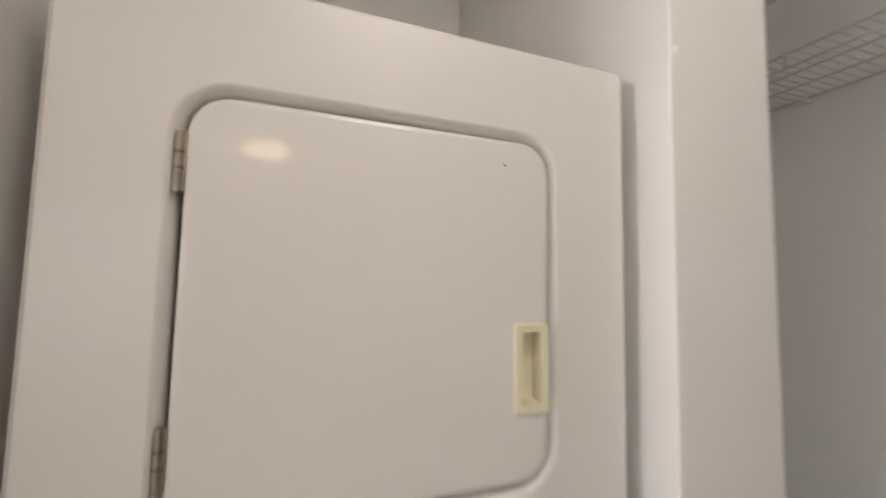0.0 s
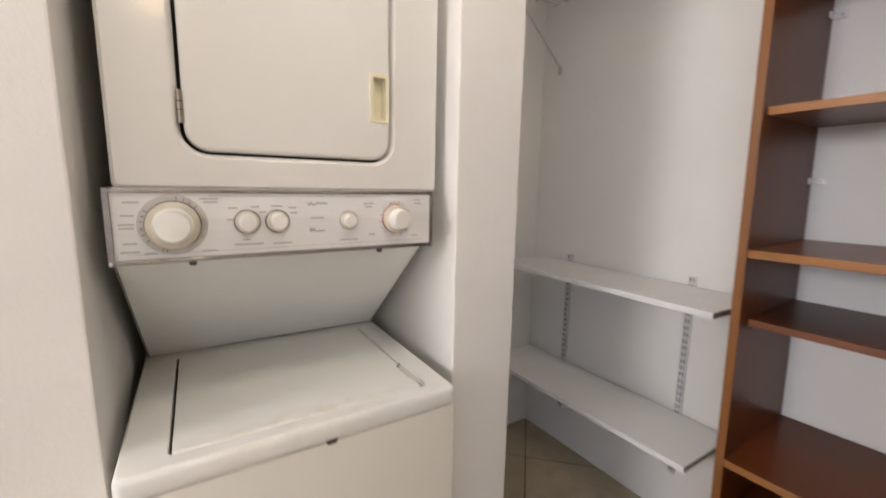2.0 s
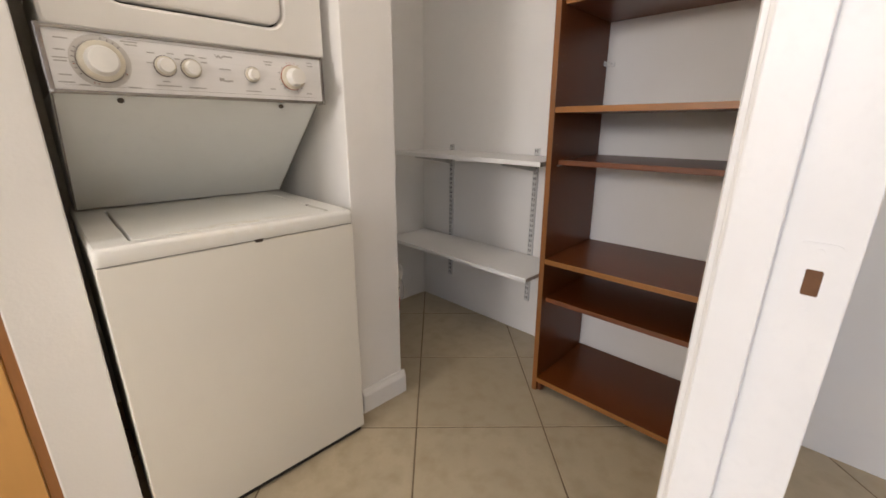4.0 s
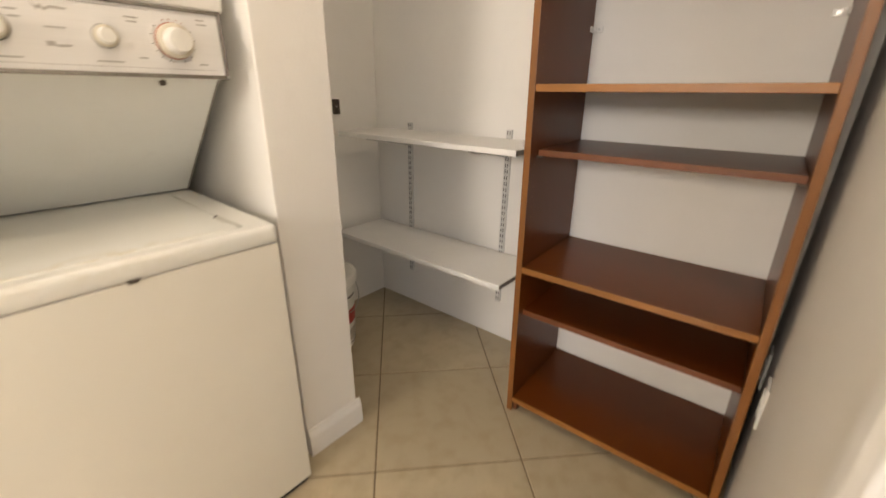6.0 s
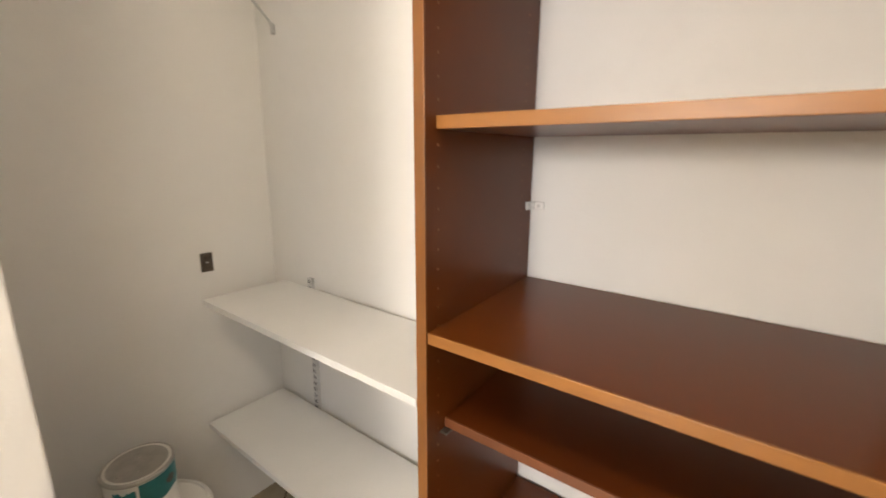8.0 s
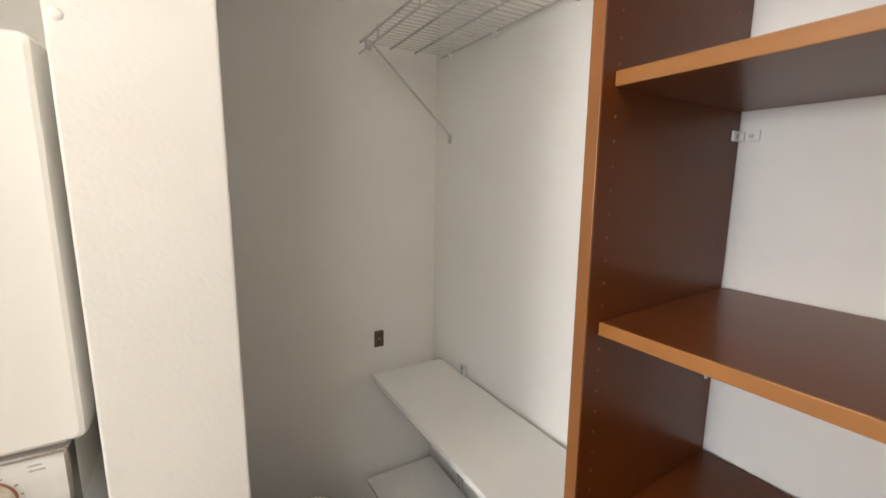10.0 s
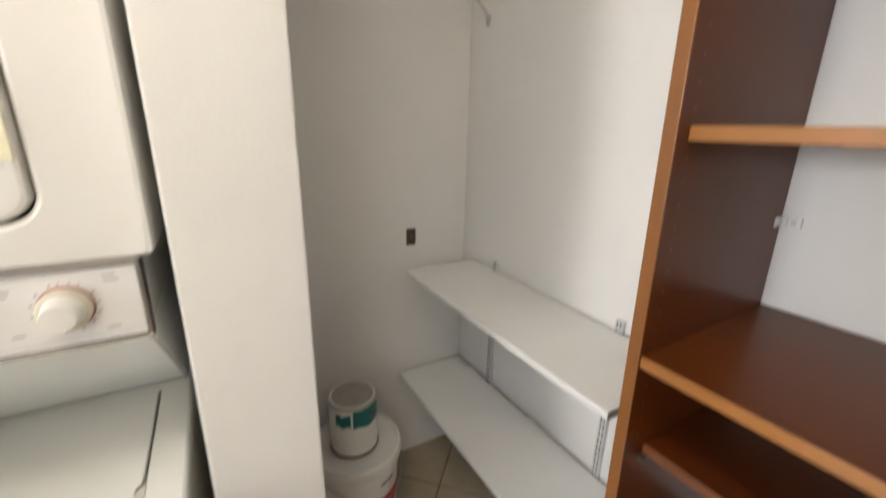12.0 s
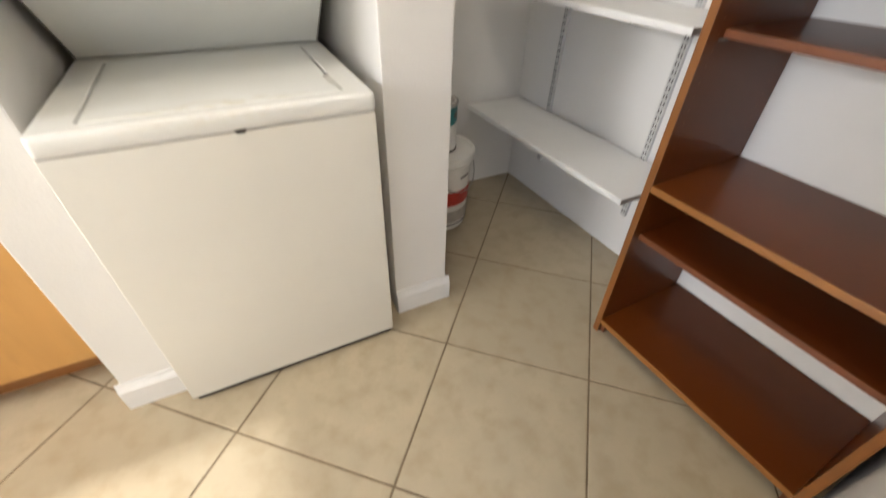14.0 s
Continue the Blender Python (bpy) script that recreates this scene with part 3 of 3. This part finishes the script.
# ---- bookcase ----
def bookcase():
    b = thing("bookcase", "tall dark cherry laminate bookcase, empty, with orange edges", "bookcase")
    XF, XB, H = 0.946, 1.331, 2.12
    YL, YR = -0.2705, -0.9255
    for y0, y1 in ((YL - 0.0195, YL), (YR, YR + 0.0195)):
        low = 0.0 if y0 > -0.6 else -0.0095
        side = part("side_panel", box(XF + 0.002, y0, low, XB, y1, H, 0.0008), CHERRY, b)
        part("edge_band", box(XF - 0.0015, y0 - 0.0002, low, XF + 0.0025, y1 + 0.0002, H, 0.0012), EDGE_SIDE, side, "worn reddish orange edge band")
        inner = y0 if y0 > -0.6 else y1
        s = -1 if y0 > -0.6 else 1
        bm = bmesh.new()
        for xx in (XF + 0.032, XB - 0.05):
            z = 0.16
            while z < 2.0:
                add_rod(bm, (xx, inner - s * 0.0002, z), (xx, inner + s * 0.0006, z), 0.0022, 6)
                z += 0.032
        tagged(part("pin_holes", bm, PIN_HOLE, side), kind="stuff")
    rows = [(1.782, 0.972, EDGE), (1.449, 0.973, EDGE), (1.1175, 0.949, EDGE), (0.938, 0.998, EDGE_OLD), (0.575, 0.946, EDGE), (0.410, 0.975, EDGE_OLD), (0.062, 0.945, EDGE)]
    Y0, Y1 = YR + 0.0205, YL - 0.0205
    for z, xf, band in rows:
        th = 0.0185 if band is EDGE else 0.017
        sh = part("shelf", box(xf + 0.002, Y0, z - th, XB - 0.004, Y1, z, 0.0008), CHERRY_FLAT if band is EDGE else CHERRY_OLD_SHADED, b)
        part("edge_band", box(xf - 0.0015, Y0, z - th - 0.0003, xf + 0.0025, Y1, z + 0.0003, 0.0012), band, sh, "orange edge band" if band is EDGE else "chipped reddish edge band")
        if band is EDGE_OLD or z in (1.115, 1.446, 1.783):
            for yy, s in ((Y0, 1), (Y1, -1)):
                for xx in (XF + 0.036, XB - 0.05):
                    part("shelf_pin", box(xx, min(yy, yy + s * 0.014), z - th - 0.0045, xx + 0.02, max(yy, yy + s * 0.014), z - th - 0.0003, 0.001), BOLT, sh, "small dark shelf support")
    top = part("top_board", box(XF + 0.004, Y0, H - 0.022, XB, Y1, H - 0.001, 0.0008), CHERRY_FLAT, b)
    part("edge_band", box(XF, Y0, H - 0.0222, XF + 0.0042, Y1, H - 0.0008, 0.001), EDGE, top)
    for y in (YL - 0.022, YR + 0.022):
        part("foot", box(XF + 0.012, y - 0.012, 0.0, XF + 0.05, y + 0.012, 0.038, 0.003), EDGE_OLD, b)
    # brackets holding it to the wall
    for z in (1.726, 1.288, 0.30):
        for y, s in ((YL - 0.0197, -1), (YR + 0.0197, 1)):
            if z < 1 and s < 0:
                continue
            z -= 0.005 if s > 0 and z > 1 else 0.0
            bm = bmesh.new()
            add_box(bm, XB - 0.030, min(y, y + s * 0.004), z - 0.009, XB, max(y, y + s * 0.004), z + 0.009, 0.0035, 3)
            add_box(bm, XB - 0.005, min(y, y + s * 0.032), z - 0.009, XB + 0.001, max(y, y + s * 0.032), z + 0.009, 0.002, 3)
            add_rod(bm, (XB - 0.004, y + s * 0.0045, z), (XB - 0.004, y + s * 0.012, z), 0.008, 12)
            br = part("wall_bracket", bm, CLEAR, b, "small white plastic wall bracket")
            part("screw", rod((XB - 0.005, y + s * 0.021, z), (XB - 0.0072, y + s * 0.021, z), 0.0042, 10), STEEL, br)
            part("screw", rod((XB - 0.018, y + s * 0.003, z), (XB - 0.018, y + s * 0.0062, z), 0.0042, 10), STEEL, br)
    # it leans a little to one side, stands square to the wall behind it, and its shelves tip up at the back
    for o in b.children_recursive:
        tilt = 0.013 if o.name.startswith("shelf") or o.parent.name.startswith("shelf") else 0.0
        lean = Matrix.Identity(4)
        lean[1][2], lean[1][0], lean[1][3] = 0.0205, 0.032, -0.032 * XB
        lean[0][1], lean[0][3] = -0.026, 0.026 * YL
        lean[2][1], lean[2][0], lean[2][3] = -0.007, tilt, -0.007 * 0.265 - tilt * XF
        o.data.transform(lean)
    return b


bookcase()

# ---- white shelves on slotted standards ----
def standard(y):
    XW = east(y) - 0.0002
    st = thing("shelf_standard", "slotted grey steel shelf standard screwed to the wall", "shelf standard", "shelf standards")
    bm = bmesh.new()
    add_box(bm, XW - 0.013, y - 0.0125, 0.188, XW, y + 0.0125, 0.955, 0.001)
    part("channel", bm, STANDARD, st)
    bm = bmesh.new()
    z = 0.2
    while z < 0.945:
        for dy in (-0.0052, 0.0052):
            add_box(bm, XW - 0.0136, y + dy - 0.0018, z, XW - 0.0128, y + dy + 0.0018, z + 0.014)
        z += 0.0254
    tagged(part("slots", bm, SLOT, st), kind="stuff")
    return st


for y in (0.559, 0.017):
    standard(y)


def white_shelf(z, y_end, y_far):
    sh = thing("wall_shelf", "white melamine wall shelf on steel brackets, empty", "shelf", "white wall shelves")
    part("board", box(1.025, y_end, z - 0.019, 1.317, y_far, z, 0.0012), MELAMINE, sh)
    part("cut_end", box(1.0265, y_end - 0.0008, z - 0.018, 1.315, y_end + 0.0004, z - 0.001), RAW, sh, "unfinished sawn end")
    for y in (0.559, 0.017):
        outline = [(1.322, z - 0.020), (1.060, z - 0.020), (1.060, z - 0.030), (1.15, z - 0.044), (1.322, z - 0.075)]
        part("bracket", prism(outline, "y", y - 0.004, y + 0.004), STEEL, sh, "tapered grey steel bracket")
    # the boards follow the wall, which runs out of square
    askew = Matrix.Identity(4)
    askew[0][1], askew[0][3] = -0.026, 0.026 * y_end
    for o in sh.children:
        o.data.transform(askew)
    return sh


white_shelf(0.923, -0.190, 0.705)
white_shelf(0.437, -0.163, 0.775)


# ---- wire shelf ----
def wire_shelf():
    s = thing("wire_shelf", "white vinyl coated wire shelf high on the wall", "wire shelf")
    z, xb, xf, y0, y1 = 2.085, 1.306, 0.992, -0.235, 0.758
    for x, dz in ((xb, 0.0035), (1.195, 0.0005), (1.10, -0.0015)):
        part("rail", rod((x, y0, z + dz), (x, y1, z + dz), 0.0032, 8), WIRE, s, smooth=True)
    part("front_rail", rod((xf, y0, z + 0.002), (xf, y1, z + 0.002), 0.0036, 8), WIRE, s, smooth=True)
    part("front_rail", rod((xf - 0.004, y0, z - 0.034), (xf - 0.004, y1, z - 0.034), 0.0036, 8), WIRE, s, smooth=True)
    y = y0 + 0.01
    while y < y1:
        part("deck_wire", rod((xf, y, z), (xb + 0.004, y, z + 0.008), 0.0017, 6), WIRE, s)
        y += 0.0254
    for y in (0.58, 0.305, 0.015):
        part("lip_strut", box(xf - 0.010, y - 0.004, z - 0.037, xf - 0.003, y + 0.004, z + 0.005, 0.001), WIRE, s)
    for y in (0.70, 0.434, 0.126, -0.15):
        bm = box(xb - 0.006, y - 0.008, z - 0.010, east(y) - 0.0002, y + 0.008, z + 0.012, 0.003)
        part("wall_clip", bm, WHITE_PLASTIC, s)
    for y in (0.692, -0.14):
        a, b = (xf + 0.012, y, z - 0.012), (1.299, y, 1.812)
        bm = rod(a, b, 0.0042, 8)
        add_rod(bm, b, (1.306, y, 1.790), 0.0042, 8)
        add_box(bm, 1.304, y - 0.009, 1.775, east(y) - 0.0002, y + 0.009, 1.808, 0.003)
        add_box(bm, xf - 0.006, y - 0.005, z - 0.038, xf + 0.014, y + 0.005, z - 0.006, 0.002)
        br = part("support_brace", bm, WIRE, s)
        part("screw", rod((1.305, y, 1.784), (1.3025, y, 1.784), 0.0035, 10), STEEL, br)
    return s


wire_shelf()


# ---- outlets ----
def bare_outlet():
    o = thing("wall_outlet", "dark brown wall outlet without cover plate above the shelf", "outlet")
    x, y, z = 1.063, 0.7965, 1.021
    part("body", box(x - 0.019, y - 0.007, z - 0.033, x + 0.019, y, z + 0.033, 0.003), BROWN, o)
    for dz in (-0.017, 0.017):
        so = part("socket", lathe([(0.0145, 0), (0.0145, 0.002), (0.0135, 0.0028)], (x, y - 0.0068, z + dz), "y", 20), BROWN, o)
        for dx in (-0.0055, 0.0055):
            part("slot", box(x + dx - 0.001, y - 0.0101, z + dz - 0.004, x + dx + 0.001, y - 0.0094, z + dz + 0.004), GAP_SHADE, so)
    part("screw", rod((x, y - 0.0065, z), (x, y - 0.0085, z), 0.003, 10), STEEL, o)


def plate_outlet(x, z):
    o = thing("outlet_plate", "white outlet with cover plate low on the wall", "outlet", "low wall outlets")
    y = -0.9545
    part("plate", box(x - 0.035, y, z - 0.057, x + 0.035, y + 0.006, z + 0.057, 0.0025), WHITE_PLASTIC, o)
    for dz in (-0.02, 0.02):
        part("socket", box(x - 0.016, y + 0.0055, z + dz - 0.014, x + 0.016, y + 0.0085, z + dz + 0.014, 0.004), WHITE_PLASTIC, o)
    part("screw", rod((x, y + 0.0055, z), (x, y + 0.0075, z), 0.003, 10), STEEL, o)


bare_outlet()
plate_outlet(0.968, 0.41)
plate_outlet(1.2, 0.38)


# ---- paint pail and can ----
def pail():
    p = thing("paint_pail", "white plastic paint pail with red band and lid", "paint pail")
    c = (0.748, 0.568, 0.0)
    R = lambda z: 0.130 + 0.0165 * z / 0.36
    prof = [(0.118, 0.0), (0.126, 0.004), (R(0.03), 0.03), (R(0.30), 0.30), (R(0.30) + 0.006, 0.302), (R(0.31) + 0.006, 0.318), (R(0.32), 0.320), (R(0.335), 0.335)]
    part("body", lathe(prof, c, n=56), PAIL, p, smooth=True)
    part("lid", lathe([(0.150, 0.325), (0.156, 0.328), (0.156, 0.352), (0.152, 0.360), (0.144, 0.362), (0.141, 0.356), (0.05, 0.356)], c, n=56), PAIL, p, "white snap-on lid", smooth=True)

    def band(name, z0, z1, mat, a0, a1, label):
        bm = bmesh.new()
        n = 28
        cols = []
        for i in range(n + 1):
            a = radians(a0 + (a1 - a0) * i / n)
            cols.append([bm.verts.new((c[0] + r * math.cos(a), c[1] + r * math.sin(a), z)) for z, r in ((z0, R(z0) + 0.0003), (z0, R(z0) + 0.0012), (z1, R(z1) + 0.0012), (z1, R(z1) + 0.0003))])
        for p0, p1 in zip(cols, cols[1:]):
            for k in range(3):
                bm.faces.new((p0[k], p1[k], p1[k + 1], p0[k + 1]))
        part(name, bm, mat, p, label, smooth=True)

    band("red_band", 0.135, 0.205, PAIL_RED, -175, 20, "red printed band")
    band("label", 0.045, 0.105, PAIL_GREY, -120, 20, "grey-brown printed label")
    band("dark_line", 0.028, 0.036, INK_DARK, -150, 20, "dark printed line")
    band("lid_mark", 0.262, 0.272, INK_DARK, -75, -52, "dark printed mark")
    bm = bmesh.new()
    pts = [Vector((c[0] + 0.160 * math.cos(radians(a)), c[1] + 0.160 * math.sin(radians(a)), 0.308 - 0.10 * math.sin(radians((a + 160) * 180 / 180)) ** 2)) for a in range(-160, 21, 12)]
    for a, b in zip(pts, pts[1:]):
        add_rod(bm, a, b, 0.002, 6)
    part("handle", bm, TIN, p, "thin wire handle hanging down", smooth=True)


def can():
    k = thing("paint_can", "small paint can with teal label standing on the pail", "paint can")
    c = (0.741, 0.572, 0.3565)
    part("body", lathe([(0.080, 0.0), (0.0825, 0.003), (0.081, 0.008), (0.081, 0.186), (0.084, 0.190), (0.084, 0.196), (0.080, 0.198)], c, n=48), PAIL, k, smooth=True)
    part("rim", lathe([(0.0835, 0.1885), (0.0855, 0.191), (0.0855, 0.196), (0.083, 0.1985), (0.079, 0.1985)], c, n=48), TIN, k, "thin metal rim", smooth=True)
    part("bottom_rim", lathe([(0.081, 0.0005), (0.0838, 0.002), (0.0838, 0.006), (0.0815, 0.009)], c, n=48), BOLT, k, "dark bottom rim", smooth=True)
    part("lid", lathe([(0.0785, 0.1975), (0.0770, 0.1995), (0.072, 0.1992), (0.068, 0.1975), (0.03, 0.1975)], c, n=48), PAIL, k, "dusty white lid", smooth=True)
    bm = bmesh.new()
    rng = random.Random(4)
    for a0, a1, lo in ((-150, -112, 0.125), (-107, -30, 0.118), (-30, 40, 0.124)):
        cols = []
        steps = 14
        for i in range(steps + 1):
            a = radians(a0 + (a1 - a0) * i / steps)
            top = 0.186 if a0 != -150 else 0.176 - 0.012 * rng.random()
            cols.append([bm.verts.new((c[0] + 0.0818 * math.cos(a), c[1] + 0.0818 * math.sin(a), c[2] + z)) for z in (lo + 0.004 * math.sin(i * 0.7), top)])
        for p0, p1 in zip(cols, cols[1:]):
            bm.faces.new((p0[0], p1[0], p1[1], p0[1]))
    part("label", bm, TEAL, k, "teal paper label, torn at the edge", smooth=True)
    bm = bmesh.new()
    for i in range(9):
        a, b = radians(-62 + 2.4 * i), radians(-62 + 2.4 * (i + 1))
        h = 0.010 * math.sin(math.pi * (i + 0.5) / 9)
        q = [bm.verts.new((c[0] + 0.0824 * math.cos(t), c[1] + 0.0824 * math.sin(t), c[2] + 0.152 + s * (h + 0.003))) for t, s in ((a, -1), (b, -1), (b, 1), (a, 1))]
        bm.faces.new(q)
    part("label_mark", bm, BOLT, k, "dark oval printed on the label")


pail()
can()


# ---- base cabinet with counter, beyond the partition ----
def base_cabinet():
    c = thing("base_cabinet", "honey coloured wooden base cabinet with flat doors", "cabinet")
    x1, x0 = -0.4645, -1.40
    part("body", box(x0, 0.222, 0.10, x1, 0.79, 0.77, 0.001), HONEY, c)
    part("toe_kick", box(x0, 0.275, 0.0, x1, 0.79, 0.10), HONEY_SHADED, c, "toe kick, its shade put into the colour")
    part("stile", box(-0.491, 0.214, 0.10, x1, 0.2222, 0.77, 0.001), HONEY_SHADED, c, "wooden stile, darkened for shade")
    for a, b in ((-0.938, -0.494), (-1.386, -0.942)):
        part("door", box(a, 0.200, 0.104, b, 0.2215, 0.762, 0.003), HONEY, c)
    t = thing("countertop", "cream countertop with rounded front edge", "countertop")
    part("slab", box(x0 - 0.01, 0.172, 0.771, x1, 0.79, 0.809, 0.007, 3), COUNTER, t)
    part("splash", box(x0 - 0.01, 0.772, 0.809, x1, 0.7965, 0.90, 0.004), COUNTER, t)
    s = thing("sink_bowl", "white ceramic bowl standing on the countertop", "sink")
    part("bowl", lathe([(0.07, 0.0), (0.085, 0.005), (0.13, 0.03), (0.155, 0.062), (0.158, 0.068), (0.152, 0.069), (0.12, 0.036), (0.04, 0.018)], (-0.64, 0.47, 0.809), n=48), CERAMIC, s, smooth=True)


base_cabinet()


# ---- ceiling lamps: added fill in the laundry, and the lamp in the room behind ----
def ceiling_lamp(x, y, glass):
    l = thing("ceiling_lamp", "round flush ceiling lamp with warm glass shade, the near one added as fill", "ceiling lamp", "ceiling lamps")
    c = (x, y, 0)
    part("base", lathe([(0.10, 2.4395), (0.10, 2.425), (0.04, 2.42)], c, n=32), STEEL, l)
    part("shade", lathe([(0.145, 2.424), (0.15, 2.41), (0.135, 2.375), (0.09, 2.348), (0.03, 2.338)], c, n=40), glass, l, "glowing warm glass shade", smooth=True)


ceiling_lamp(-0.31, -2.42, LAMP_GLASS)
# unseen lamp, added to brighten the laundry and closet
ceiling_lamp(0.16, -0.50, FILL_GLASS_NEAR)


# small dent in the drywall edge
tagged(part("drywall_dent", lathe([(0.008, 0.0), (0.006, 0.0015), (0.002, 0.002)], (0.3655, 0.0840, 1.835), "y", 14), TRIM, None, smooth=True), "small patched dent in the painted drywall", "dent", kind="structure")

# ---- floor tiles, laid on the diagonal ----
floor = tagged(link("floor", box(-3.3, -3.7, -0.12, 1.52, 0.9, -0.0022), GROUT), "beige ceramic floor tiles laid diagonally with brown grout", "floor", kind="structure")
PITCH, TURN = 0.464, radians(46.6)
HALF = (PITCH - 0.0058) / 2
mesh_bm = bmesh.new()
add_box(mesh_bm, -HALF, -HALF, -0.010, HALF, HALF, 0.0, 0.0016, 2)
tile_mesh = bpy.data.meshes.new("tile")
mesh_bm.to_mesh(tile_mesh)
mesh_bm.free()
tile_mesh.materials.append(TILE)
ux, uy = math.cos(TURN), math.sin(TURN)
trng = random.Random(11)
BOUNDS = ((-3.25, 1), (1.40, -1), (-3.65, 1), (0.85, -1))


def lay_tile(x, y):
    m = pose(x, y, trng.uniform(-0.0004, 0.0), 0, 0, 46.6)
    reach = HALF * 1.42
    data = tile_mesh
    if x - reach < -3.25 or x + reach > 1.40 or y - reach < -3.65 or y + reach > 0.85:
        cut = bmesh.new()
        cut.from_mesh(tile_mesh)
        cut.transform(m)
        for k, (v, s) in enumerate(BOUNDS):
            axis = 0 if k < 2 else 1
            at, no = Vector((0, 0, 0)), Vector((0, 0, 0))
            at[axis], no[axis] = v, s
            bmesh.ops.bisect_plane(cut, geom=cut.verts[:] + cut.edges[:] + cut.faces[:], plane_co=at, plane_no=no, clear_inner=True)
        if not cut.faces:
            cut.free()
            return
        cut.transform(m.inverted())
        data = bpy.data.meshes.new("cut_tile")
        cut.to_mesh(data)
        cut.free()
        data.materials.append(TILE)
    t = new("tile", data)
    t.matrix_world = m
    t.parent = floor


for i in range(-12, 9):
    for j in range(-9, 12):
        a, b = (i + 0.5) * PITCH, (j + 0.5) * PITCH
        x, y = 0.447 + a * ux + b * uy, -0.121 + a * uy - b * ux
        if -3.6 < x < 1.75 and -4.0 < y < 1.2:
            lay_tile(x, y)
